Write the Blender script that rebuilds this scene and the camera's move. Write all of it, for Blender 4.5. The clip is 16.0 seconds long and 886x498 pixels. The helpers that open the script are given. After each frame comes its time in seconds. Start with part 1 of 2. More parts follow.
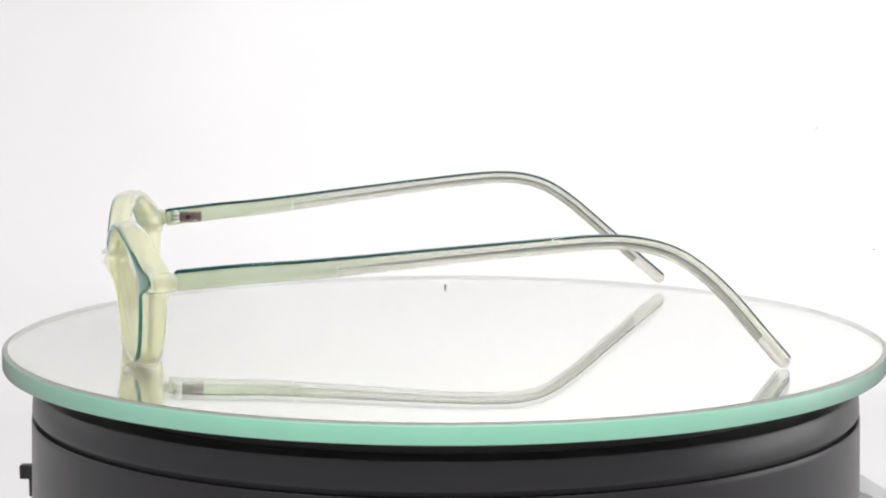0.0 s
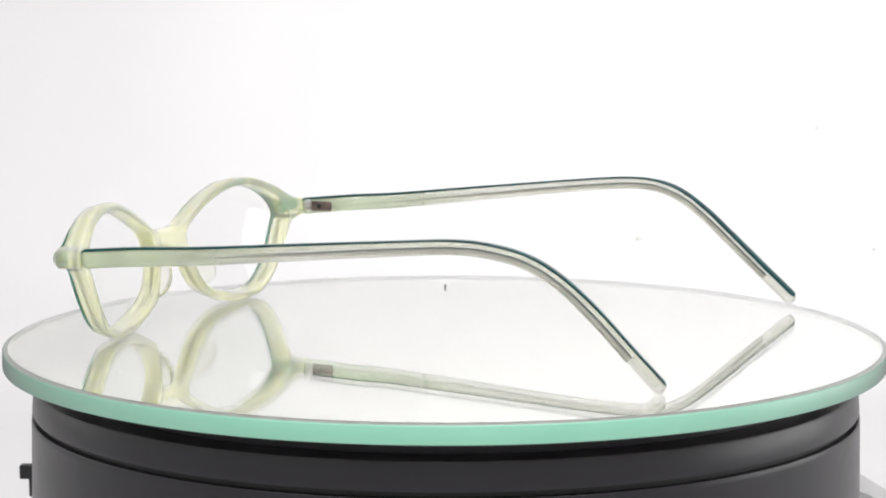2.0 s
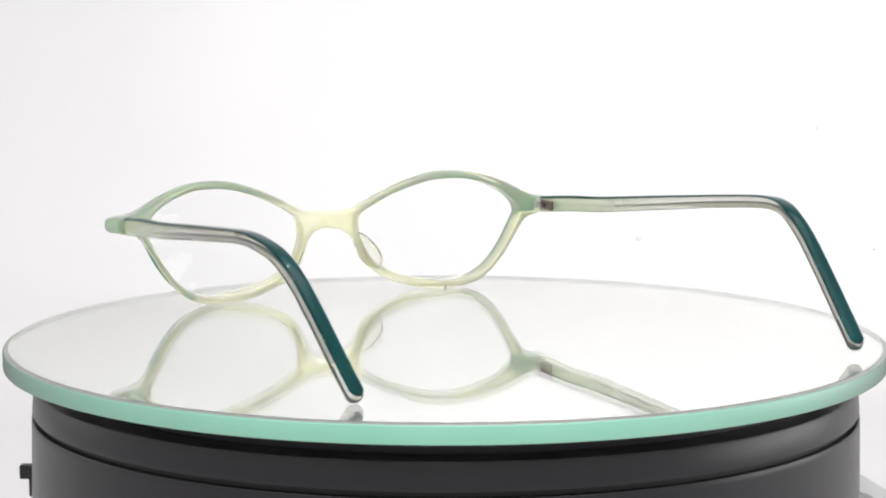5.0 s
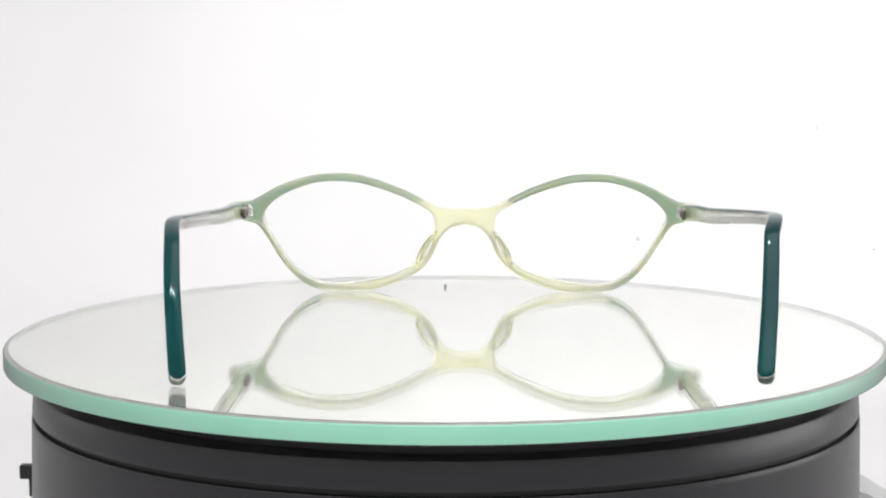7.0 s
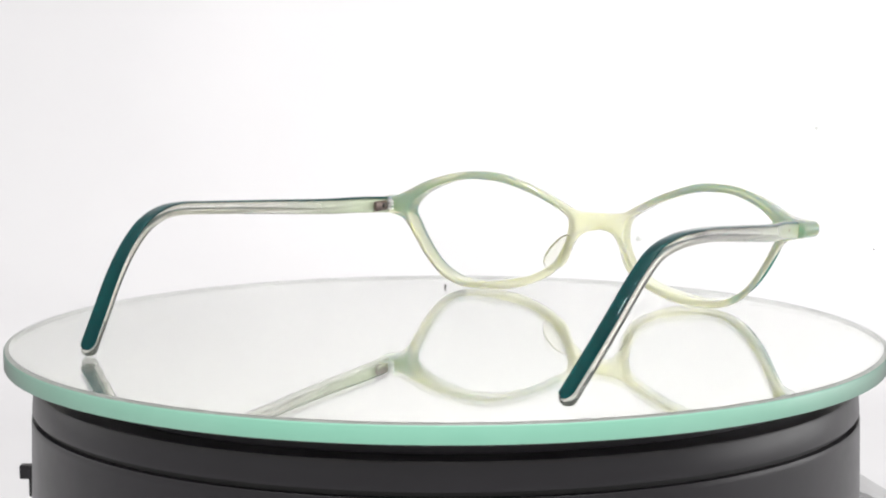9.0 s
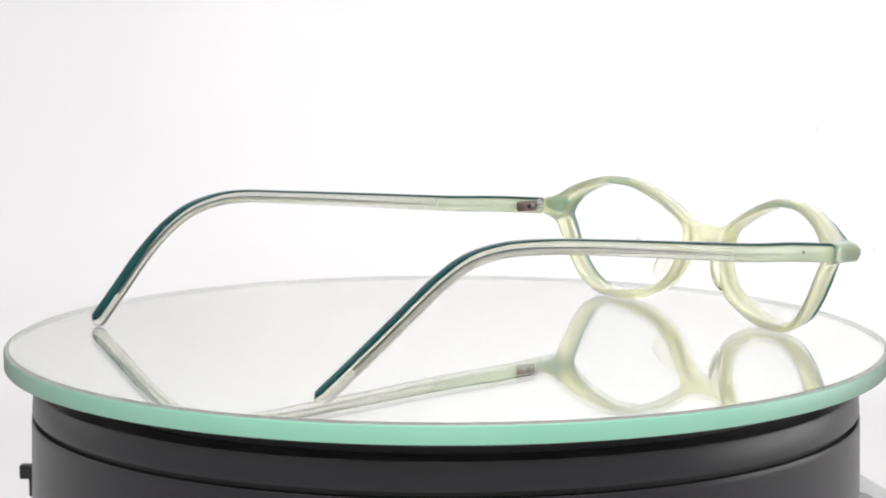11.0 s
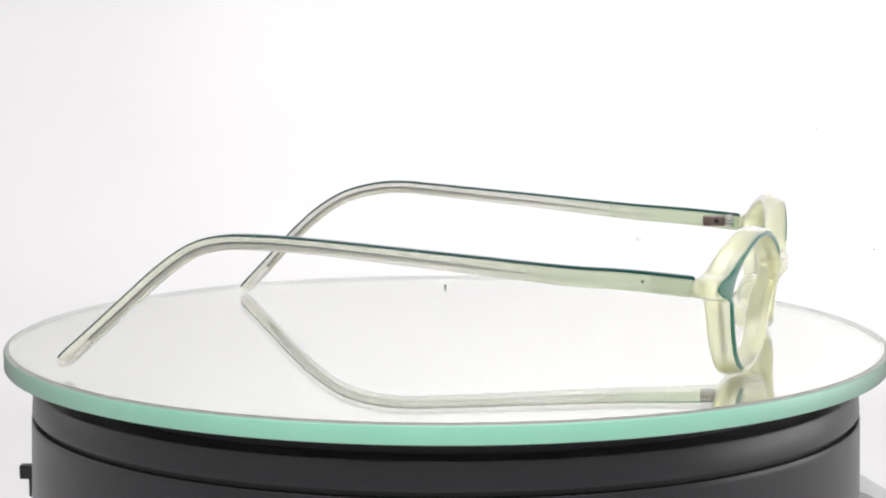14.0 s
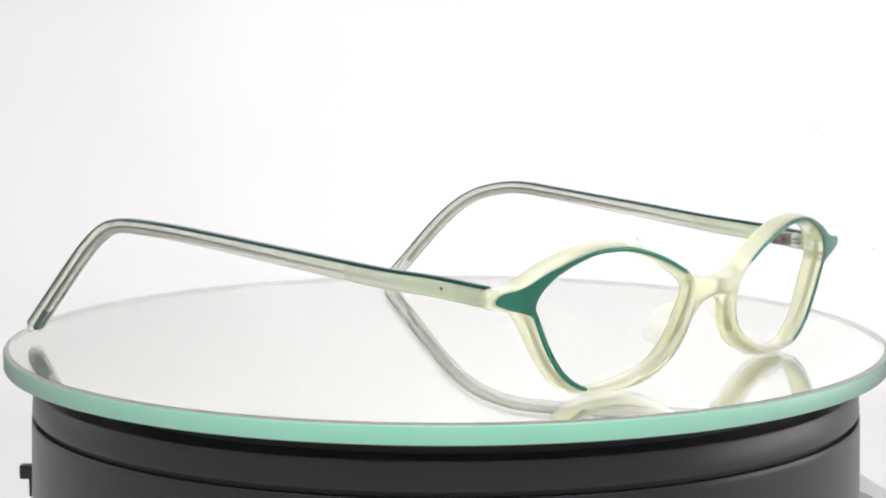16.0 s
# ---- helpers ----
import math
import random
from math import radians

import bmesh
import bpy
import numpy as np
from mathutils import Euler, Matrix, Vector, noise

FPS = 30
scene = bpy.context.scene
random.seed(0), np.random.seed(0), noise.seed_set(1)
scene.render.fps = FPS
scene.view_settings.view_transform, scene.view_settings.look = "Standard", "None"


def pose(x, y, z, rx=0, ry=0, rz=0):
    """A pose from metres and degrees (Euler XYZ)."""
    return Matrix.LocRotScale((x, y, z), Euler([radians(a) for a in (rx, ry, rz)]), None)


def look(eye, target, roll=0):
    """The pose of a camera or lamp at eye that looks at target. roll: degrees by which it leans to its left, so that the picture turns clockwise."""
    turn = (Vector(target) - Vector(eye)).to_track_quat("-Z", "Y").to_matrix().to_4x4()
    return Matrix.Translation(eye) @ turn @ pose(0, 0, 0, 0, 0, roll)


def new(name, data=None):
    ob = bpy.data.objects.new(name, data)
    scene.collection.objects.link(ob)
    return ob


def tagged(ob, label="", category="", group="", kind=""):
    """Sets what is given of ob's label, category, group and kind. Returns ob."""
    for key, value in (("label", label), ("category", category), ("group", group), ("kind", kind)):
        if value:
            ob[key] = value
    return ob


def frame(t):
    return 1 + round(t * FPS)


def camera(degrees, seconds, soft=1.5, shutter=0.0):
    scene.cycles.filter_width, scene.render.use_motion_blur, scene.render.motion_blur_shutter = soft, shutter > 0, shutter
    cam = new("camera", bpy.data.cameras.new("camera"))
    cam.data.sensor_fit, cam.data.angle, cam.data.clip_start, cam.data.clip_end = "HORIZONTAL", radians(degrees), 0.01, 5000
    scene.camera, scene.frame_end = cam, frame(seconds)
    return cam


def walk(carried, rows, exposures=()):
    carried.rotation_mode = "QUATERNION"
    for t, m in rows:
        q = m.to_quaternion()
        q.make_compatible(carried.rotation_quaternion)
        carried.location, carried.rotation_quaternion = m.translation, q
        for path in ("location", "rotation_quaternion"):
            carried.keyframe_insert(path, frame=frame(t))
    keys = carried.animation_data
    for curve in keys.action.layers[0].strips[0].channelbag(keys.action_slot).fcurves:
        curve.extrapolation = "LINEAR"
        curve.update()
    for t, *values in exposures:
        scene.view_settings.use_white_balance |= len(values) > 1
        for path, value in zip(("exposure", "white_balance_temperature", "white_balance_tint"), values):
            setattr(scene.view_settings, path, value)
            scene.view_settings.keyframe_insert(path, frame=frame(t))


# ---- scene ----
# ---------------------------------------------------------------- camera
DECK = 0.075                      # height of the glass deck's top over the table
EYE = Vector((0.0, -0.55, DECK + 0.09228))
AIM = Vector((-0.0013, 0.9921, -0.12562))
cam = camera(23.29, 16.0, soft=2.0)
walk(cam, [(0.0, look(EYE, EYE + AIM)), (16.0, look(EYE, EYE + AIM))])

# ---------------------------------------------------------------- world and lamps
scene.view_settings.exposure = -0.31
world = bpy.data.worlds.new("studio")
scene.world = world
world.use_nodes = True
world.node_tree.nodes["Background"].inputs["Color"].default_value = (1.0, 0.985, 0.985, 1)
world.node_tree.nodes["Background"].inputs["Strength"].default_value = 1.0


def area_lamp(name, eye, target, wide, high, watts, tint=(1, 1, 1)):
    data = bpy.data.lights.new(name, "AREA")
    data.shape, data.size, data.size_y, data.energy, data.color = "RECTANGLE", wide, high, watts, tint
    ob = new(name, data)
    ob.matrix_world = look(eye, target)
    return ob


area_lamp("softbox_top", (0.20, 0.12, 1.05), (0.10, 0.12, 0.0), 0.7, 0.6, 3.8)
# unseen side lamps, added to put a sheen on the drum's flanks
area_lamp("fill_left", (-0.85, 0.34, 0.25), (0.0, 0.0, 0.06), 0.4, 0.4, 0.22)
area_lamp("fill_right", (0.88, 0.06, 0.18), (0.0, 0.0, 0.06), 0.65, 0.3, 2.3)
# unseen lamp, added to brighten the part of the sweep mirrored in the plate
area_lamp("backdrop_fill", (0.20, 0.36, 0.36), (0.18, 0.70, 0.28), 0.66, 0.08, 1.55)
for lx, ly, lz in ((-0.06, -0.12, 0.62), (0.0, -0.12, 0.62), (0.30, -0.40, 0.46), (-0.30, -0.40, 0.46), (0.05, 0.10, 0.62)):
    area_lamp("led_lamp", (lx, ly, lz), (lx * 0.5, 0.0, DECK), 0.016, 0.016, 0.34)


# ---------------------------------------------------------------- materials
def material(name):
    m = bpy.data.materials.new(name)
    m.use_nodes = True
    return m, m.node_tree.nodes, m.node_tree.links, m.node_tree.nodes["Principled BSDF"]


def noise_node(nodes, links, scale, detail=4.0, coords="Object"):
    tc = nodes.new("ShaderNodeTexCoord")
    n = nodes.new("ShaderNodeTexNoise")
    n.inputs["Scale"].default_value, n.inputs["Detail"].default_value = scale, detail
    links.new(tc.outputs[coords], n.inputs["Vector"])
    return n


def ramp(nodes, links, source, a, b, lo=0.35, hi=0.65):
    r = nodes.new("ShaderNodeValToRGB")
    r.color_ramp.elements[0].position, r.color_ramp.elements[1].position = lo, hi
    r.color_ramp.elements[0].color, r.color_ramp.elements[1].color = (*a, 1), (*b, 1)
    links.new(source, r.inputs["Fac"])
    return r


def bumped(nodes, links, bsdf, height, strength, distance):
    b = nodes.new("ShaderNodeBump")
    b.inputs["Strength"].default_value, b.inputs["Distance"].default_value = strength, distance
    links.new(height, b.inputs["Height"])
    links.new(b.outputs["Normal"], bsdf.inputs["Normal"])


def simple(name, a, b, scale, rough, metal=0.0, trans=0.0, ior=1.49, bump=0.0, rough_var=0.0):
    m, nodes, links, p = material(name)
    n = noise_node(nodes, links, scale)
    r = ramp(nodes, links, n.outputs["Fac"], a, b)
    links.new(r.outputs["Color"], p.inputs["Base Color"])
    p.inputs["Roughness"].default_value, p.inputs["Metallic"].default_value = rough, metal
    p.inputs["Transmission Weight"].default_value, p.inputs["IOR"].default_value = trans, ior
    if rough_var:
        rr = nodes.new("ShaderNodeMapRange")
        rr.inputs["To Min"].default_value, rr.inputs["To Max"].default_value = rough - rough_var, rough + rough_var
        fine = noise_node(nodes, links, scale * 7)
        links.new(fine.outputs["Fac"], rr.inputs["Value"])
        links.new(rr.outputs["Result"], p.inputs["Roughness"])
    if bump:
        fine = noise_node(nodes, links, scale * 9)
        bumped(nodes, links, p, fine.outputs["Fac"], bump, 0.0002)
    return m


PAPER = simple("white_paper", (0.655, 0.647, 0.653), (0.685, 0.677, 0.683), 6.0, 0.9, bump=0.03)
ACETATE = simple("pale_acetate", (0.985, 0.99, 0.70), (0.99, 0.995, 0.74), 60.0, 0.30, trans=0.74, ior=1.16)
milky = ACETATE.node_tree.nodes["Principled BSDF"].inputs
milky["Subsurface Weight"].default_value, milky["Subsurface Scale"].default_value = 1.0, 0.004
milky["Coat Weight"].default_value, milky["Coat Roughness"].default_value = 1.0, 0.03
milky["Subsurface Radius"].default_value = (1.0, 1.0, 0.6)
TEAL = simple("teal_acetate", (0.001, 0.080, 0.088), (0.003, 0.105, 0.110), 90.0, 0.03, trans=0.72, ior=1.26)
INLAY = simple("green_teal_acetate", (0.003, 0.195, 0.165), (0.006, 0.235, 0.200), 90.0, 0.02, trans=0.86, ior=1.49)
STEEL = simple("steel", (0.70, 0.69, 0.67), (0.80, 0.79, 0.77), 300.0, 0.3, metal=1.0, rough_var=0.05)
BRONZE = simple("hinge_metal", (0.13, 0.10, 0.09), (0.24, 0.19, 0.17), 300.0, 0.3, metal=1.0, rough_var=0.08)
BLACK = simple("black_plastic", (0.0074, 0.0060, 0.0086), (0.0105, 0.0088, 0.0120), 25.0, 0.36, ior=1.46, bump=0.04, rough_var=0.04)
DARK = simple("dark_groove", (0.004, 0.004, 0.004), (0.007, 0.007, 0.007), 50.0, 0.6)
GREY = simple("grey_plastic", (0.42, 0.42, 0.42), (0.48, 0.48, 0.48), 40.0, 0.5, bump=0.05)
FROST = simple("frosted_glass", (0.40, 0.41, 0.40), (0.48, 0.49, 0.48), 200.0, 0.6)
CHAMFER = simple("ground_glass_chamfer", (0.30, 0.32, 0.29), (0.38, 0.40, 0.37), 300.0, 0.35, trans=0.3, ior=1.5)
SPECK = simple("dust", (0.05, 0.05, 0.05), (0.12, 0.12, 0.11), 900.0, 0.9)
PALE_SPECK = simple("pale_dust", (0.55, 0.56, 0.54), (0.62, 0.62, 0.60), 900.0, 0.9)
PAD = simple("milky_acetate", (0.97, 0.97, 0.90), (0.98, 0.98, 0.92), 60.0, 0.05, trans=0.95, ior=1.16)
BACKING = simple("silvering", (0.960, 0.965, 0.885), (0.970, 0.975, 0.900), 12.0, 0.02, metal=0.845)
FROSTED = simple("frosted_lens_edge", (0.60, 0.61, 0.55), (0.68, 0.69, 0.62), 200.0, 0.7)
GLASS = simple("clear_glass", (0.985, 0.995, 0.985), (0.99, 1.0, 0.99), 8.0, 0.0, trans=1.0, ior=1.5)


def temple_material():
    """Clear acetate that turns milky towards the hinge."""
    m, nodes, links, p = material("clear_acetate")
    tc = nodes.new("ShaderNodeTexCoord")
    sep = nodes.new("ShaderNodeSeparateXYZ")
    links.new(tc.outputs["Object"], sep.inputs["Vector"])
    fac = nodes.new("ShaderNodeMapRange")
    fac.inputs["From Min"].default_value, fac.inputs["From Max"].default_value = -0.060, -0.008
    links.new(sep.outputs["Y"], fac.inputs["Value"])
    r = ramp(nodes, links, fac.outputs["Result"], (0.74, 0.74, 0.67), (0.76, 0.86, 0.62), 0.0, 1.0)
    links.new(r.outputs["Color"], p.inputs["Base Color"])
    t = nodes.new("ShaderNodeMapRange")
    t.inputs["To Min"].default_value, t.inputs["To Max"].default_value = 0.94, 0.34
    links.new(fac.outputs["Result"], t.inputs["Value"])
    links.new(t.outputs["Result"], p.inputs["Transmission Weight"])
    p.inputs["Roughness"].default_value, p.inputs["IOR"].default_value = 0.13, 1.49
    return m


def lens_material():
    """Coated lens: clear, with a weak mirror gloss."""
    m, nodes, links, p = material("lens_glass")
    nodes.remove(p)
    out = nodes["Material Output"]
    clear, gloss, mix, fres, soft = (nodes.new(k) for k in ("ShaderNodeBsdfTransparent", "ShaderNodeBsdfGlossy", "ShaderNodeMixShader", "ShaderNodeLayerWeight", "ShaderNodeMath"))
    clear.inputs["Color"].default_value = (0.985, 0.988, 0.985, 1)
    gloss.inputs["Roughness"].default_value = 0.02
    fres.inputs["Blend"].default_value = 0.18
    links.new(fres.outputs["Facing"], soft.inputs[0])
    soft.operation = "MULTIPLY"
    soft.inputs[1].default_value = 0.16
    links.new(soft.outputs["Value"], mix.inputs["Fac"])
    links.new(clear.outputs["BSDF"], mix.inputs[1])
    links.new(gloss.outputs["BSDF"], mix.inputs[2])
    links.new(mix.outputs["Shader"], out.inputs["Surface"])
    return m


def edge_material():
    """Ground green glass edge; a dull grey gloss at grazing view stands in for its dimmer sides."""
    m, nodes, links, p = material("green_glass_edge")
    n = noise_node(nodes, links, 60.0)
    r = ramp(nodes, links, n.outputs["Fac"], (0.31, 0.72, 0.53), (0.34, 0.75, 0.56))
    links.new(r.outputs["Color"], p.inputs["Base Color"])
    p.inputs["Roughness"].default_value = 0.5
    gloss, mix, weight, power = (nodes.new(k) for k in ("ShaderNodeBsdfGlossy", "ShaderNodeMixShader", "ShaderNodeLayerWeight", "ShaderNodeMath"))
    # the sides' shade is put into this dark gloss colour
    gloss.inputs["Color"].default_value = (0.27, 0.28, 0.27, 1)
    gloss.inputs["Roughness"].default_value = 0.45
    weight.inputs["Blend"].default_value = 0.5
    power.operation = "POWER"
    power.inputs[1].default_value = 1.05
    links.new(weight.outputs["Facing"], power.inputs[0])
    links.new(power.outputs["Value"], mix.inputs["Fac"])
    links.new(p.outputs["BSDF"], mix.inputs[1])
    links.new(gloss.outputs["BSDF"], mix.inputs[2])
    links.new(mix.outputs["Shader"], nodes["Material Output"].inputs["Surface"])
    return m


CLEAR, LENS, EDGE = temple_material(), lens_material(), edge_material()


# ---------------------------------------------------------------- mesh helpers
def mesh_from(name, bm, mat, smooth=True, sharp=50):
    bmesh.ops.recalc_face_normals(bm, faces=bm.faces)
    me = bpy.data.meshes.new(name)
    bm.to_mesh(me)
    bm.free()
    for m in (mat if isinstance(mat, (list, tuple)) else [mat]):
        me.materials.append(m)
    if smooth:
        me.polygons.foreach_set("use_smooth", [True] * len(me.polygons))
        me.set_sharp_from_angle(angle=radians(sharp))
    return me


def part(name, bm, mat, parent, label="", smooth=True, sharp=50):
    ob = new(name, mesh_from(name, bm, mat, smooth, sharp))
    ob.parent = parent
    return tagged(ob, label)


def lathe(profile, steps=192, closed=False):
    """Turn a profile of (radius, height) about z."""
    bm = bmesh.new()
    rings = []
    for r, z in profile:
        if r < 1e-7:
            rings.append([bm.verts.new((0, 0, z))])
        else:
            rings.append([bm.verts.new((r * math.cos(2 * math.pi * k / steps), r * math.sin(2 * math.pi * k / steps), z)) for k in range(steps)])
    pairs = list(zip(rings, rings[1:])) + ([(rings[-1], rings[0])] if closed else [])
    for a, b in pairs:
        for k in range(steps):
            n = (k + 1) % steps
            if len(a) == 1 and len(b) > 1:
                bm.faces.new((a[0], b[k], b[n]))
            elif len(b) == 1 and len(a) > 1:
                bm.faces.new((a[k], b[0], a[n]))
            elif len(a) > 1:
                bm.faces.new((a[k], b[k], b[n], a[n]))
    return bm


def rounded_box(sx, sy, sz, bevel, at=(0, 0, 0), seg=3):
    bm = bmesh.new()
    bmesh.ops.create_cube(bm, size=1.0, matrix=Matrix.Translation(at) @ Matrix.Diagonal((sx, sy, sz, 1)))
    bmesh.ops.bevel(bm, geom=list(bm.edges), offset=bevel, segments=seg, affect="EDGES", profile=0.5)
    return bm


def smooth_loop(points, per, closed=True):
    """Catmull-Rom through the points, evenly sampled."""
    n = len(points)
    out = []
    for i in range(n if closed else n - 1):
        if closed:
            p = [np.array(points[(i + k) % n], float) for k in (-1, 0, 1, 2)]
        else:
            p = [np.array(points[min(max(i + k, 0), n - 1)], float) for k in (-1, 0, 1, 2)]
        for j in range(40):
            t = j / 40
            out.append(0.5 * (2 * p[1] + (p[2] - p[0]) * t + (2 * p[0] - 5 * p[1] + 4 * p[2] - p[3]) * t * t + (3 * p[1] - p[0] - 3 * p[2] + p[3]) * t ** 3))
    if not closed:
        out.append(np.array(points[-1], float))
    a = np.array(out + ([out[0]] if closed else []))
    s = np.concatenate([[0], np.cumsum(np.linalg.norm(np.diff(a, axis=0), axis=1))])
    want = np.linspace(0, s[-1], per, endpoint=not closed)
    return np.stack([np.interp(want, s, a[:, k]) for k in range(a.shape[1])], 1)


# ---------------------------------------------------------------- studio sweep
def build_backdrop():
    bm = bmesh.new()
    prof = [(-1.6, 0.0), (-0.8, 0.0), (0.0, 0.0), (0.5, 0.0)]
    prof += [(0.5 + 0.2 * math.sin(a), 0.2 - 0.2 * math.cos(a)) for a in (radians(90 * k / 24) for k in range(1, 25))]
    prof += [(0.7, 0.6), (0.7, 1.4)]
    xs = np.linspace(-1.3, 1.3, 27)
    rows = [[bm.verts.new((x, y, z)) for x in xs] for y, z in prof]
    for a, b in zip(rows, rows[1:]):
        for k in range(len(xs) - 1):
            bm.faces.new((a[k], a[k + 1], b[k + 1], b[k]))
    ob = new("backdrop", mesh_from("backdrop", bm, PAPER))
    ob.modifiers.new("thickness", "SOLIDIFY").thickness = -0.004
    return tagged(ob, "seamless white paper sweep behind the turntable", "backdrop", kind="structure")


build_backdrop()


# ---------------------------------------------------------------- turntable
def build_turntable():
    root = tagged(new("turntable"), "round black plastic display turntable with a grooved side", "turntable")
    drum = part("drum", lathe([(0, 0.0), (0.1062, 0.0), (0.1070, 0.0008), (0.1059, DECK - 0.0190), (0.1059, DECK - 0.0176), (0.10575, DECK - 0.01738), (0.1042, DECK - 0.0173), (0.1042, DECK - 0.0160), (0.10565, DECK - 0.0159), (0.1057, DECK - 0.0156), (0.1057, DECK - 0.0150), (0.1053, DECK - 0.0098), (0.1050, DECK - 0.0094), (0.1046, DECK - 0.0093), (0.0990, DECK - 0.0093), (0, DECK - 0.0093)]), BLACK, root, sharp=35)
    part("groove", lathe([(0.10425, DECK - 0.01725), (0.10445, DECK - 0.01725), (0.10445, DECK - 0.01605), (0.10425, DECK - 0.01605)], closed=True), DARK, root, "dark groove round the drum")
    part("top_plate", lathe([(0, DECK - 0.0092), (0.0950, DECK - 0.0092), (0.0985, DECK - 0.0092), (0.0985, DECK - 0.0050), (0.0981, DECK - 0.0047), (0.095, DECK - 0.0047), (0, DECK - 0.0047)]), BLACK, root)
    lever = part("switch", rounded_box(0.0012, 0.004, 0.0082, 0.0004, (-0.1081, 0.0, DECK - 0.0382)), BLACK, root, "small dark grey side switch")
    part("switch_knob", rounded_box(0.0034, 0.003, 0.0037, 0.0004, (-0.1096, 0.0004, DECK - 0.0360)), BLACK, lever)
    return root


def build_deck():
    """The glass disc, its ground green edge and the silvering under it; origin at the top's middle."""
    root = tagged(new("glass_plate"), "round mirror-backed glass plate with a green ground edge on the turntable", "glass plate")
    off = (0.0, 0.0002)
    R, T = 0.1126, 0.0046
    bm = lathe([(0, 0), (R - 0.0018, 0.0), (R - 0.00135, 0.0), (R - 0.00115, -0.00006), (R - 0.0003, -0.00034), (R - 0.0001, -0.00046), (R, -0.0007), (R, -0.0043), (R - 0.0001, -0.00453), (R - 0.0003, -T), (R - 0.002, -T), (0, -T)])
    bmesh.ops.translate(bm, verts=bm.verts, vec=(*off, 0))
    bm.normal_update()
    for f in bm.faces:
        c = f.calc_center_median()
        r = Vector((c.x - off[0], c.y - off[1])).length
        f.material_index = 0 if r < R - 0.0014 or c.z < -T + 0.00002 else (2 if c.z > -0.0004 else 1)
    disc = part("glass_disc", bm, [GLASS, EDGE, CHAMFER], root, sharp=40)
    disc.visible_shadow = False
    bm = lathe([(R - 0.0006, -0.0007), (R - 0.0004, -0.0008), (R - 0.0004, -0.0040), (R - 0.0008, -0.0043)])
    bmesh.ops.translate(bm, verts=bm.verts, vec=(*off, 0))
    part("edge_frosting", bm, FROST, root, "pale frosted inner side of the ground edge")
    bm = lathe([(0, -T - 0.0001), (R - 0.004, -T - 0.0001), (R - 0.0005, -T - 0.0001), (R - 0.0030, -T - 0.0003), (0, -T - 0.0003)])
    bmesh.ops.translate(bm, verts=bm.verts, vec=(*off, 0))
    part("mirror_backing", bm, BACKING, root, "silvered mirror backing under the glass")
    return root


build_turntable()
deck = build_deck()


# ---------------------------------------------------------------- eyeglasses
MM = 0.001
LENS_MID = (33.5, 19.0)
# half outlines of the front, millimetres: across from the nose, and up
HOLE = [(58.6, 22.8), (56.8, 26.3), (51.8, 29.9), (43.6, 32.8), (37.0, 33.3), (30.2, 32.7), (20.6, 29.8), (12.9, 26.2), (9.6, 23.9), (8.8, 21.3), (9.1, 18.2), (10.5, 14.2), (13.2, 10.2), (19.0, 6.5), (26.5, 4.4), (35.6, 3.0), (42.4, 3.6), (48.5, 6.8), (53.4, 12.5), (57.4, 19.6)]
RIM = [(0.0, 25.4), (5.0, 25.5), (8.6, 26.2), (12.4, 28.2), (20.6, 32.0), (30.4, 35.1), (37.8, 35.6), (45.3, 34.8), (53.4, 32.2), (59.5, 28.9), (62.6, 27.4), (65.8, 26.9), (68.6, 26.5), (69.9, 25.6), (70.1, 24.4), (69.9, 23.2), (68.6, 22.3), (65.6, 21.9), (62.4, 21.3), (60.0, 20.2), (56.9, 15.6), (53.0, 9.5), (48.2, 4.3), (42.6, 1.5), (35.6, 0.5), (26.5, 1.5), (19.0, 3.9), (13.0, 7.2), (9.3, 11.8), (7.4, 16.2), (4.6, 19.4), (0.0, 20.6)]


def front_y(u, v):
    """How far the front of the frame bows and leans forward."""
    low = min(max((23.0 - v) / 8.0, 0.0), 1.0)
    low = low * low * (3 - 2 * low)
    bridge = 1.1 * math.exp(-(u / 6.5) ** 2)
    nose = 1.1 * low * math.exp(-((abs(u) - 10.0) / 8.0) ** 2) * min(1.0, abs(u) / 6.0)
    return 12.2 - 3.2 * (math.sqrt(u * u + 9.0) - 3.0) / 64.0 - 6.1 * (u / 64.0) ** 2 + 0.10 * (v - 18.0) + bridge - nose


def depth_at(u, v):
    return 5.6 + 0.9 * min(max((abs(u) - 46.0) / 16.0, 0), 1) - 0.5 * min(max((10.0 - abs(u)) / 6.0, 0), 1)


def on_front(outline):
    """The outline as it lies on the bowed front, whose middle stands further from the arms."""
    out = []
    for u, v in outline:
        y = front_y(u, v) - 3.0
        out.append((u * (1 + y / 624.0), max(v - y * (92.3 - v) / 624.0, 0.30)))
    return out


HOLE, RIM = on_front(HOLE), on_front(RIM)
LENS_MID = on_front([LENS_MID])[0]


def polar(outline, mid):
    return polar_of(smooth_loop(outline, 400), mid)


def polar_of(pts, mid):
    d = pts - np.array(mid)
    a = np.arctan2(d[:, 1], d[:, 0])
    order = np.argsort(a)
    return a[order], np.hypot(d[:, 0], d[:, 1])[order]


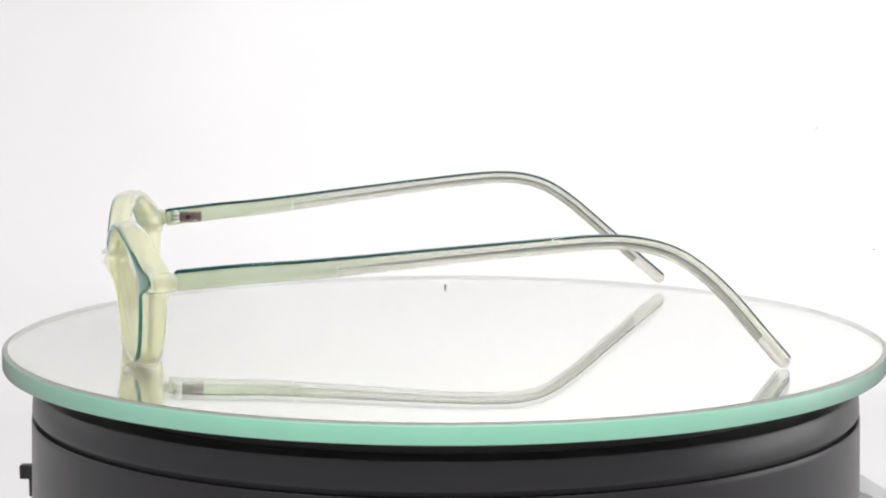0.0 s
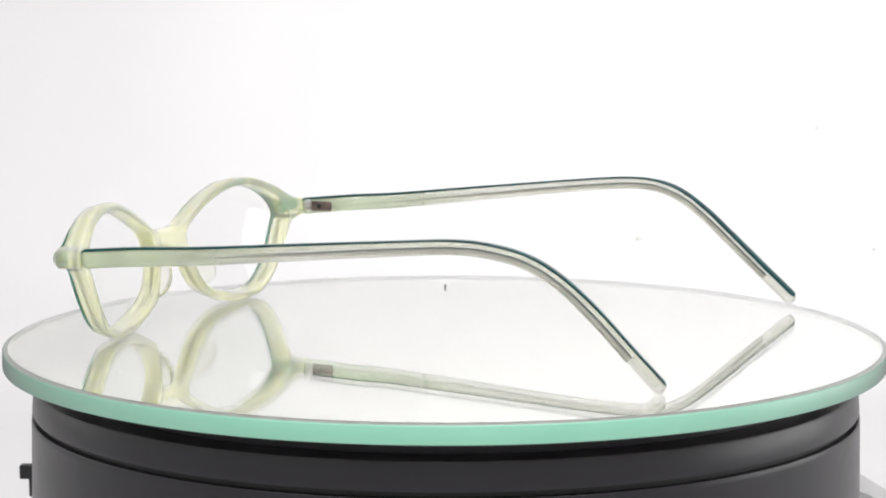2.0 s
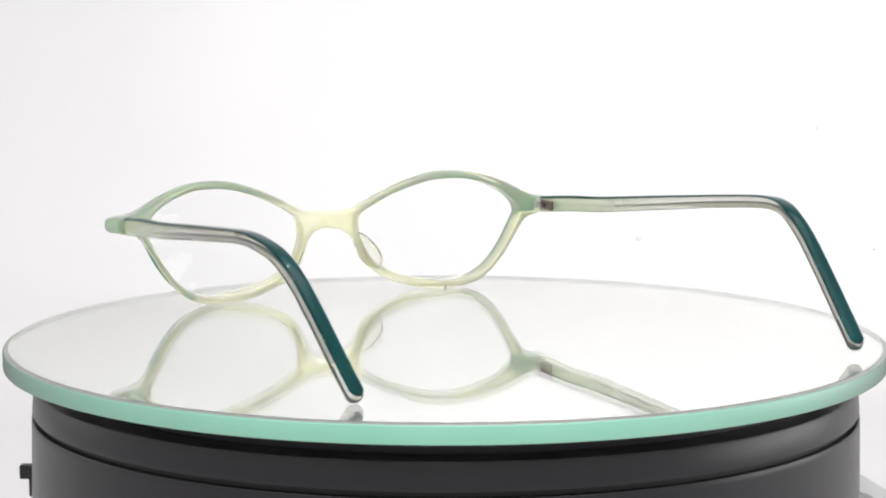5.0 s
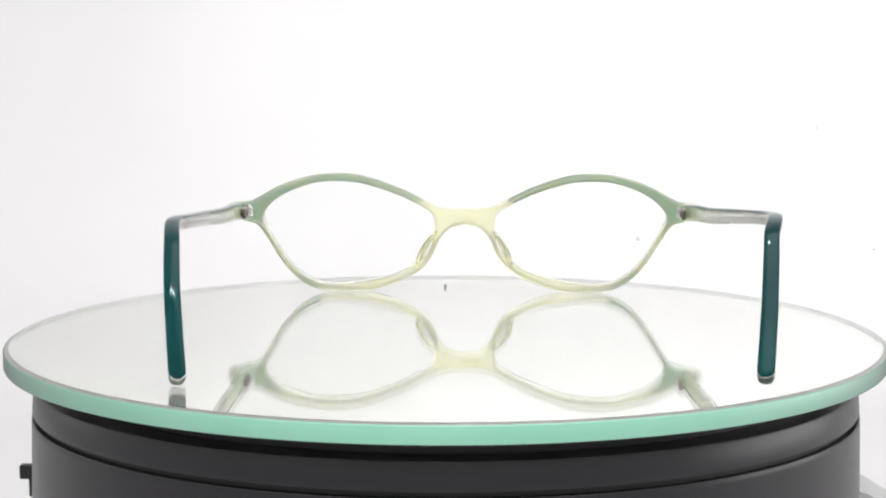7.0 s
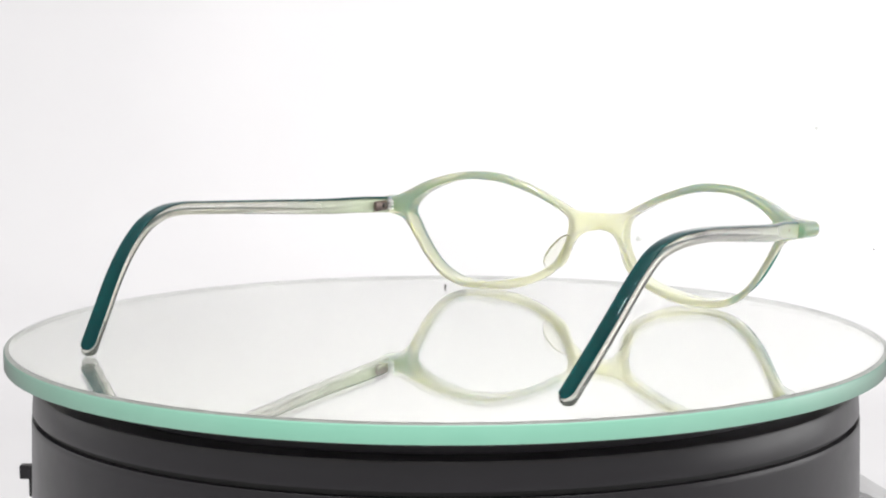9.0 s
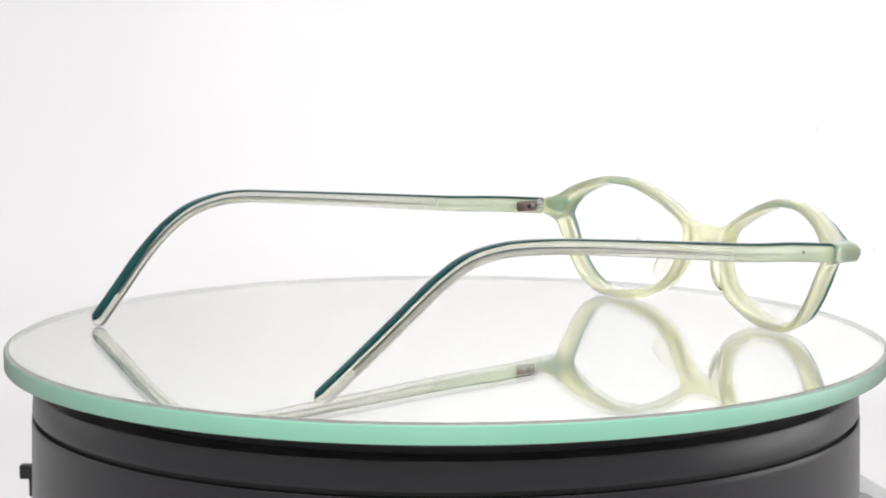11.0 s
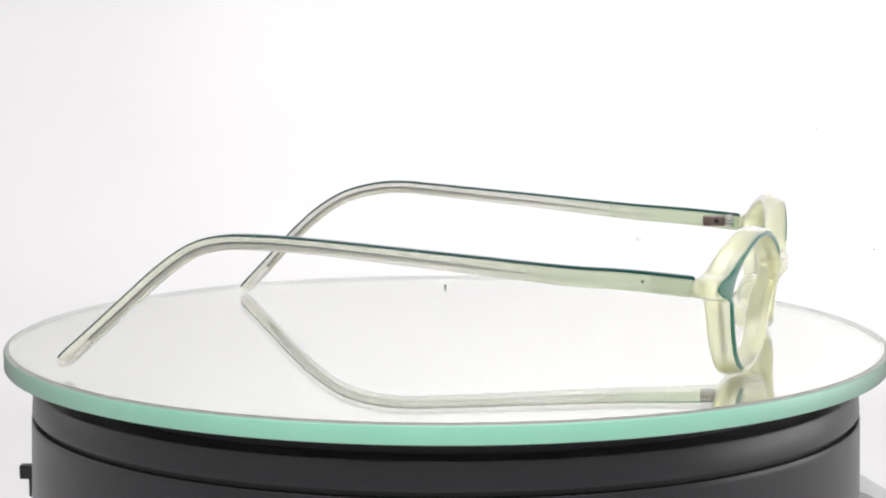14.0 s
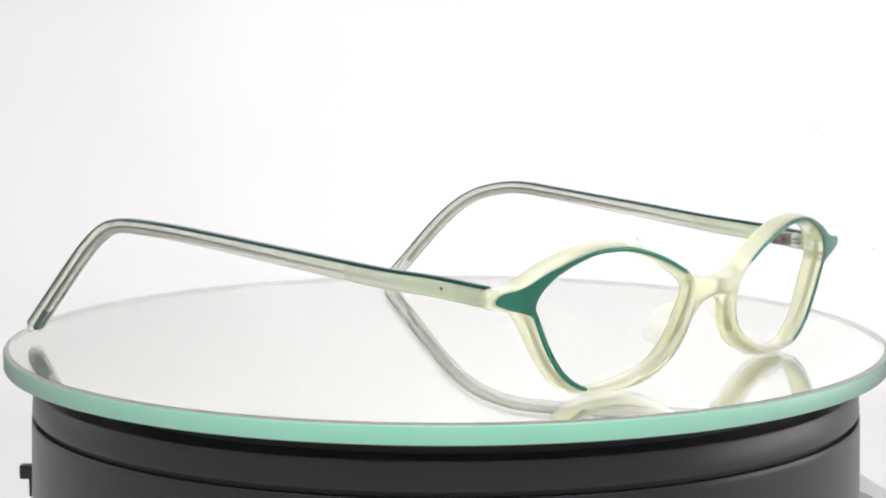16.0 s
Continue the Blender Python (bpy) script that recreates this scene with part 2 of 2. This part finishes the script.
def build_front(root):
    """The front: one slab with two lens holes, rounded edges, bowed and leaning."""
    half = smooth_loop(RIM, 150, closed=False)
    outer = np.concatenate([half, (half * np.array([-1, 1]))[::-1][1:-1]])
    hole = smooth_loop(HOLE, 110)
    loops = [outer, hole, hole * np.array([-1, 1])]
    bm = bmesh.new()
    rings = {0: [], 1: []}
    B = 1.0
    lead = [(1.5 * B, 0.0), (1.15 * B, 0.12 * B), (0.9 * B, 0.5 * B), (0.65 * B, 1.6 * B), (0.25 * B, 3.0 * B), (0.0, 4.2 * B)]
    steps = [(B, 0.0), (B * 0.45, 0.16 * B), (B * 0.12, 0.5 * B), (0.0, B)]
    for which, loop in enumerate(loops):
        nxt, prv = np.roll(loop, -1, 0), np.roll(loop, 1, 0)
        tan = nxt - prv
        nor = np.stack([-tan[:, 1], tan[:, 0]], 1) / np.linalg.norm(tan, axis=1)[:, None]
        area = np.sum(loop[:, 0] * nxt[:, 1] - nxt[:, 0] * loop[:, 1])
        inward = nor * (1 if area > 0 else -1) * (1 if which == 0 else -1)
        layers = []
        for side in (0, 1):
            bev = (0.85, 1.2)[side] if which == 0 else (0.45, 0.6)[side]
            for inset, drop in ((lead if which == 0 else steps) if side == 0 else steps[::-1]):
                p = loop + inward * inset * bev
                vs = []
                for (u, v) in p:
                    end = min(max((abs(u) - 56.0) / 8.0, 0), 1) if which == 0 else 0.0
                    y = front_y(u, v) - (drop * bev * (1 - 0.8 * end) if side == 0 else depth_at(u, v) - drop * bev)
                    if side == 1 and which == 0:
                        u = math.copysign(abs(u) - 2.0 * max(0.0, (abs(u) - 64.0) / 7.0), u)
                    vs.append(bm.verts.new((u * MM, y * MM, v * MM)))
                layers.append(vs)
        n = len(loop)
        for a, b in zip(layers, layers[1:]):
            for k in range(n):
                bm.faces.new((a[k], a[(k + 1) % n], b[(k + 1) % n], b[k]))
        rings[0].append(layers[0])
        rings[1].append(layers[-1])
    for side in (0, 1):
        edges = []
        for vs in rings[side]:
            for k in range(len(vs)):
                edges.append(bm.edges.get((vs[k], vs[(k + 1) % len(vs)])))
        bmesh.ops.triangle_fill(bm, edges=edges, use_beauty=True)
    return part("front_frame", bm, ACETATE, root, "pale yellow-green translucent acetate front", sharp=40)


def build_inlay(root, side):
    """The teal layer on the front face, from the brow's inner end round the end piece to the lower rim."""
    ai, ri = polar(HOLE, LENS_MID)
    rim = smooth_loop(RIM[2:-2] + [(6.2, 21.5)], 600)
    tan = np.roll(rim, -1, 0) - np.roll(rim, 1, 0)
    area = np.sum(rim[:, 0] * np.roll(rim[:, 1], -1) - np.roll(rim[:, 0], -1) * rim[:, 1])
    nor = np.stack([-tan[:, 1], tan[:, 0]], 1) / np.linalg.norm(tan, axis=1)[:, None] * math.copysign(1, area)
    margin = np.interp(rim[:, 0], (54.0, 62.0), (1.0, 0.45))
    ao, ro = polar_of(rim + nor * margin[:, None], LENS_MID)
    start, end = math.radians(160), math.radians(-61)
    bm = bmesh.new()
    rows, band = [], []
    for k in range(361):
        a = start + (end - start) * k / 360
        r0 = np.interp(a, ai, ri, period=2 * math.pi) + 0.10
        r1 = np.interp(a, ao, ro, period=2 * math.pi)
        wide = max(r1 - r0, 1.05)
        r1 = r0 + min(wide, 1.1 + max(0.0, wide - 1.1) * min(1.0, max(0.0, wide - 1.1) / 1.2))
        band.append((a, r0, r1))
    widths = np.convolve(np.pad([r1 - r0 for _, r0, r1 in band], 2, mode="edge"), np.ones(5) / 5, mode="valid")
    for k, (a, r0, r1) in enumerate(band):
        r1 = r0 + widths[k]
        taper = min(1, min(k, 360 - k) / 7.5 + 0.5)
        mid, h = (r0 + r1) / 2, (r1 - r0) / 2 * taper
        row = []
        for r, dy in ((mid - h, -0.5), (mid - h * 0.96, 0.04), (mid - h * 0.8, 0.13), (mid + h * 0.8, 0.13), (mid + h * 0.96, 0.04), (mid + h, -0.5)):
            u, v = LENS_MID[0] + r * math.cos(a), LENS_MID[1] + r * math.sin(a)
            row.append(bm.verts.new((side * u * MM, (front_y(u, v) + dy) * MM, v * MM)))
        rows.append(row)
    for a, b in zip(rows, rows[1:]):
        for k in range(6):
            n = (k + 1) % 6
            bm.faces.new((a[k], a[n], b[n], b[k]))
    bm.faces.new(rows[0])
    bm.faces.new(rows[-1])
    return part("brow_inlay", bm, INLAY, root, "glossy dark teal layer on the front of the rim")


def build_lens(root, side):
    hole = smooth_loop(HOLE, 96)
    mid = np.array(LENS_MID)
    bm = bmesh.new()
    sheets = []
    for back in (0, 1):
        rings = []
        for k in range(1, 9):
            s = k / 8
            ring = []
            for p in hole:
                d = p - mid
                q = mid + d * s * (1 + 0.8 / np.linalg.norm(d))
                y = front_y(q[0], q[1]) - 2.0 + 1.2 * (1 - s * s) - 1.3 * back
                ring.append(bm.verts.new((side * q[0] * MM, y * MM, q[1] * MM)))
            rings.append(ring)
        c = bm.verts.new((side * mid[0] * MM, (front_y(*mid) - 0.8 - 1.3 * back) * MM, mid[1] * MM))
        n = len(hole)
        for k in range(n):
            bm.faces.new((c, rings[0][k], rings[0][(k + 1) % n]))
        for a, b in zip(rings, rings[1:]):
            for k in range(n):
                bm.faces.new((a[k], b[k], b[(k + 1) % n], a[(k + 1) % n]))
        sheets.append(rings[-1])
    a, b = sheets
    for k in range(len(a)):
        bm.faces.new((a[k], b[k], b[(k + 1) % len(a)], a[(k + 1) % len(a)])).material_index = 1
    ob = part("lens", bm, [LENS, FROSTED], root, "clear demo lens")
    ob.visible_shadow = False
    return ob


def build_pad(root, side):
    """A moulded nose pad behind the inner rim."""
    bm = bmesh.new()
    bmesh.ops.create_uvsphere(bm, u_segments=28, v_segments=18, radius=1.0)
    for v in bm.verts:
        v.co.y *= 1.0 - 0.25 * v.co.z
    m = Matrix.Translation((side * 10.9 * MM, 4.6 * MM, 12.6 * MM)) @ pose(0, 0, 0, -14, side * -24, side * 24) @ Matrix.Diagonal((1.15 * MM, 4.6 * MM, 6.0 * MM, 1))
    bmesh.ops.transform(bm, matrix=m, verts=bm.verts)
    return part("nose_pad", bm, PAD, root, "moulded translucent nose pad")


PATH_A = [(-64.9, -3.5, 24.4), (-65.4, -18.0, 25.6), (-66.2, -36.1, 26.7), (-67.2, -63.8, 29.1), (-68.0, -90.6, 31.3), (-68.6, -99.8, 31.9), (-68.3, -107.5, 31.5), (-67.0, -116.4, 29.3), (-65.9, -124.0, 24.9), (-64.7, -131.5, 18.2), (-62.9, -139.9, 8.9), (-61.2, -147.3, 0.8)]
PATH_B = [(64.9, -3.5, 24.4), (66.8, -18.0, 25.8), (69.2, -32.3, 26.8), (72.9, -59.4, 29.7), (76.1, -85.6, 32.4), (78.0, -99.5, 33.4), (77.3, -108.3, 33.0), (75.8, -115.6, 30.8), (74.9, -123.0, 25.9), (73.8, -131.6, 18.5), (72.7, -139.0, 12.0), (70.9, -150.0, 2.5)]


def sweep_frames(path, count):
    dense = smooth_loop(path, 3000, closed=False)
    along = np.concatenate([[0], np.cumsum(np.linalg.norm(np.diff(dense, axis=0), axis=1))])
    want = np.concatenate([np.linspace(0, along[-1] - 2.2, count - 16, endpoint=False), along[-1] - 2.2 + 2.2 * np.sin(np.linspace(0, math.pi / 2, 16))])
    pts = np.stack([np.interp(want, along, dense[:, k]) for k in range(3)], 1)
    tan = np.stack([np.interp(want, along, np.gradient(dense, axis=0)[:, k]) for k in range(3)], 1)
    tan /= np.linalg.norm(tan, axis=1)[:, None]
    out = []
    for p, t in zip(pts, tan):
        side = np.array([-t[1], t[0], 0.0])
        side /= np.linalg.norm(side)
        up = np.cross(side, t)
        up *= 1 if up[2] > 0 or abs(up[2]) < 1e-6 else -1
        out.append((p, t, side, up))
    return out, want


def arm_size(s, total):
    """Half width and half height along the arm."""
    f = s / total
    e, g = min(1.0, f / 0.66), max(0.0, (f - 0.1) / 0.9)
    hw = 1.35 + 0.65 * g * g * (3 - 2 * g)
    hh = 2.35 - 0.62 * e * e * (3 - 2 * e)
    left, ahead = total - s, s
    cap = math.sqrt(max(0.0, 1 - ((2.0 - left) / 2.0) ** 2)) if left < 2.0 else 1.0
    head = 0.86 + 0.14 * min(1, ahead / 0.6)
    return hw * max(cap, 0.03) * head, hh * max(cap, 0.03) * head


def super_ring(hw, hh, n, power=3.2):
    out = []
    for k in range(n):
        a = 2 * math.pi * k / n
        c, s = math.cos(a), math.sin(a)
        out.append((hw * math.copysign(abs(c) ** (2 / power), c), hh * math.copysign(abs(s) ** (2 / power), s)))
    return out


def tube(rows):
    bm = bmesh.new()
    rings = [[bm.verts.new(Vector(p) * MM) for p in row] for row in rows]
    n = len(rings[0])
    for a, b in zip(rings, rings[1:]):
        for k in range(n):
            bm.faces.new((a[k], a[(k + 1) % n], b[(k + 1) % n], b[k]))
    bm.faces.new(rings[0])
    bm.faces.new(rings[-1][::-1])
    return bm


def build_arm(root, path, label):
    side_sign = 1 if path[0][0] > 0 else -1
    frames, s = sweep_frames(path, 260)
    total = s[-1]
    rows = []
    for (p, t, sd, up), d in zip(frames, s):
        hw, hh = arm_size(d, total)
        rows.append([p + sd * x + up * z for x, z in super_ring(hw, hh, 28, 2.8)])
    arm = part("temple_arm", tube(rows), CLEAR, root, label, sharp=60)
    # teal layer laminated on the upper face
    rows = []
    for (p, t, sd, up), d in zip(frames, s):
        if d > total - 0.6:
            break
        hw, hh = arm_size(d, total)
        w = hw * 1.0 * min(1.0, math.sqrt(max(0.02, (total - 0.4 - d) / 1.6)))
        prof = ((1.0, 0.80), (0.98, 0.88), (0.85, 0.985), (0.5, 1.05), (0.0, 1.07))
        ring = [(-w * a, hh * b) for a, b in prof] + [(w * a, hh * b) for a, b in prof[-2::-1]] + [(0.0, hh * 0.78)]
        rows.append([p + sd * x + up * z for x, z in ring])
    part("top_layer", tube(rows), TEAL, arm, "thin dark teal layer along the top of the arm")
    # core wire
    rows = []
    for (p, t, sd, up), d in zip(frames, s):
        if d < 7 or d > total - 10.0:
            continue
        f = min(1.0, (d - 7) / 80.0)
        r = 0.10 + 0.40 * f * f * (3 - 2 * f)
        rows.append([p + sd * x * r + up * (z * r * 1.1 - 0.45) for x, z in super_ring(1, 1, 12, 2.0)])
    part("core_wire", tube(rows), STEEL, arm, "steel wire inside the arm")
    # hinge
    x0 = path[0][0] - side_sign * 2.35
    plate = part("hinge_plate", rounded_box(1.2 * MM, 6.5 * MM, 3.0 * MM, 0.55 * MM, ((x0 + side_sign * 0.35) * MM, -10.2 * MM, 24.8 * MM)), BRONZE, arm, "dark metal hinge")
    for k in range(3):
        b = lathe([(0, -0.42 * MM), (1.0 * MM, -0.42 * MM), (1.3 * MM, -0.30 * MM), (1.3 * MM, 0.30 * MM), (1.0 * MM, 0.42 * MM), (0, 0.42 * MM)], 20)
        bmesh.ops.translate(b, verts=b.verts, vec=((x0 - side_sign * 0.1) * MM, -6.0 * MM, (23.8 + 0.95 * k) * MM))
        part("hinge_barrel", b, STEEL, arm)
    b = lathe([(0, -1.5 * MM), (0.35 * MM, -1.5 * MM), (0.35 * MM, 1.5 * MM), (0.75 * MM, 1.55 * MM), (0.7 * MM, 1.95 * MM), (0, 2.0 * MM)], 16)
    bmesh.ops.translate(b, verts=b.verts, vec=((x0 - side_sign * 0.1) * MM, -6.0 * MM, 24.75 * MM))
    part("hinge_screw", b, STEEL, arm)
    # dark disc: the shade inside the hinge plate's hole, put in as colour
    for y, r in ((-9.6, 0.7), ):
        b = lathe([(0, -0.2 * MM), (r * MM, -0.2 * MM), (r * MM, 0.02 * MM), (r * 0.8 * MM, 0.08 * MM), (0, 0.0)], 16)
        bmesh.ops.transform(b, matrix=Matrix.Translation(((x0 - side_sign * 0.27) * MM, y * MM, 24.8 * MM)) @ pose(0, 0, 0, 0, -90 * side_sign, 0), verts=b.verts)
        part("hinge_hole_disc", b, DARK, arm, "dark disc standing in for the shaded hole in the hinge")
    if side_sign > 0:
        # added dot, placed where the sensor dust mark crosses this arm
        pin = lathe([(0, -0.3 * MM), (0.38 * MM, -0.3 * MM), (0.38 * MM, 0.02 * MM), (0.22 * MM, 0.10 * MM), (0, 0.12 * MM)], 16)
        bmesh.ops.transform(pin, matrix=Matrix.Translation((67.75 * MM, -14.6 * MM, 25.7 * MM)) @ pose(0, 0, 0, 0, 90, 0), verts=pin.verts)
        part("arm_dot", pin, BRONZE, arm, "small dark dot in the arm's outer side, standing in for sensor dust")
    return arm


def build_eyeglasses():
    root = tagged(new("eyeglasses"), "pale green translucent acetate eyeglasses with teal brow layers, arms open", "eyeglasses")
    build_front(root)
    for side in (-1, 1):
        build_lens(root, side)
        build_inlay(root, side)
        build_pad(root, side)
    build_arm(root, PATH_A, "clear grey-green acetate arm bent down at the ear")
    build_arm(root, PATH_B, "clear grey-green acetate arm bent down at the ear")
    return root


eyeglasses = build_eyeglasses()


# ---------------------------------------------------------------- small things round the turntable
def blob(name, at, size, mat, label, seed):
    """An irregular grain, stand-in for dust on the camera's sensor."""
    bm = bmesh.new()
    bmesh.ops.create_icosphere(bm, subdivisions=2, radius=1.0)
    for v in bm.verts:
        v.co *= 1 + 0.45 * noise.noise(v.co * 1.3 + Vector((seed, 0, 0)))
    bmesh.ops.transform(bm, matrix=Matrix.Diagonal((*size, 1)), verts=bm.verts)
    ob = new(name, mesh_from(name, bm, mat))
    ob.location = at
    return tagged(ob, label, "dust", "grains of dust")


def sweep_point(way):
    """Where a line of sight from the eye meets the paper sweep."""
    p = Vector(EYE)
    for k in range(40000):
        p += Vector(way) * 0.00005
        if p.y > 0.5 and (p.y - 0.5) ** 2 + (p.z - 0.2) ** 2 > 0.2 ** 2 and p.z < 0.2 or p.z < 0:
            break
    return p


def build_sensor_specks():
    # added grains: they stand in for dust on the camera's sensor
    fleck = blob("sensor_speck", (-0.00014, 0.0849, DECK + 0.00079), (0.0004, 0.0004, 0.00055), SPECK, "dark grey fleck upright on the glass plate, standing in for sensor dust", 3)
    for way, size, mat in (((0.1983, 1.15, -0.0806), 0.0010, PALE_SPECK), ((0.2308, 1.15, -0.1461), 0.00055, SPECK), ((0.1038, 1.15, -0.1406), 0.0016, PALE_SPECK)):
        at = sweep_point(Vector(way).normalized())
        blob("sensor_speck", at, (size, size * 0.6, size * 1.2), mat, "small grey speck on the white paper, standing in for sensor dust", way[0] * 40)


def build_control_box():
    """A pale grey box with a sloping top beside the drum."""
    bm = bmesh.new()
    prof = [(0.1050, 0.0), (0.1500, 0.0), (0.1500, 0.008), (0.1180, 0.0275), (0.1110, 0.0315), (0.1050, 0.0325)]
    near, far = ([bm.verts.new((x, y, z)) for x, z in prof] for y in (0.008, 0.045))
    bm.faces.new(near)
    bm.faces.new(far[::-1])
    for k in range(len(prof)):
        n = (k + 1) % len(prof)
        bm.faces.new((near[k], far[k], far[n], near[n]))
    bmesh.ops.bevel(bm, geom=list(bm.edges), offset=0.0012, segments=2, affect="EDGES")
    ob = new("control_box", mesh_from("control_box", bm, GREY))
    return tagged(ob, "pale grey plastic box with a sloping top beside the drum", "control box")


build_sensor_specks()
build_control_box()


# ---------------------------------------------------------------- motion
def turn(t):
    return -14.308 * (t - 7.0) + 0.1


def motions():
    times = [0.5 * k for k in range(33)]
    walk(deck, [(t, pose(0, 0, DECK + 0.00027, 0, 0, turn(t))) for t in times])
    walk(eyeglasses, [(t, pose(0, 0, DECK, 0, 0, turn(t)) @ pose(0.0055, 0.0738, 0, 0, 0, -2.0)) for t in times])


motions()
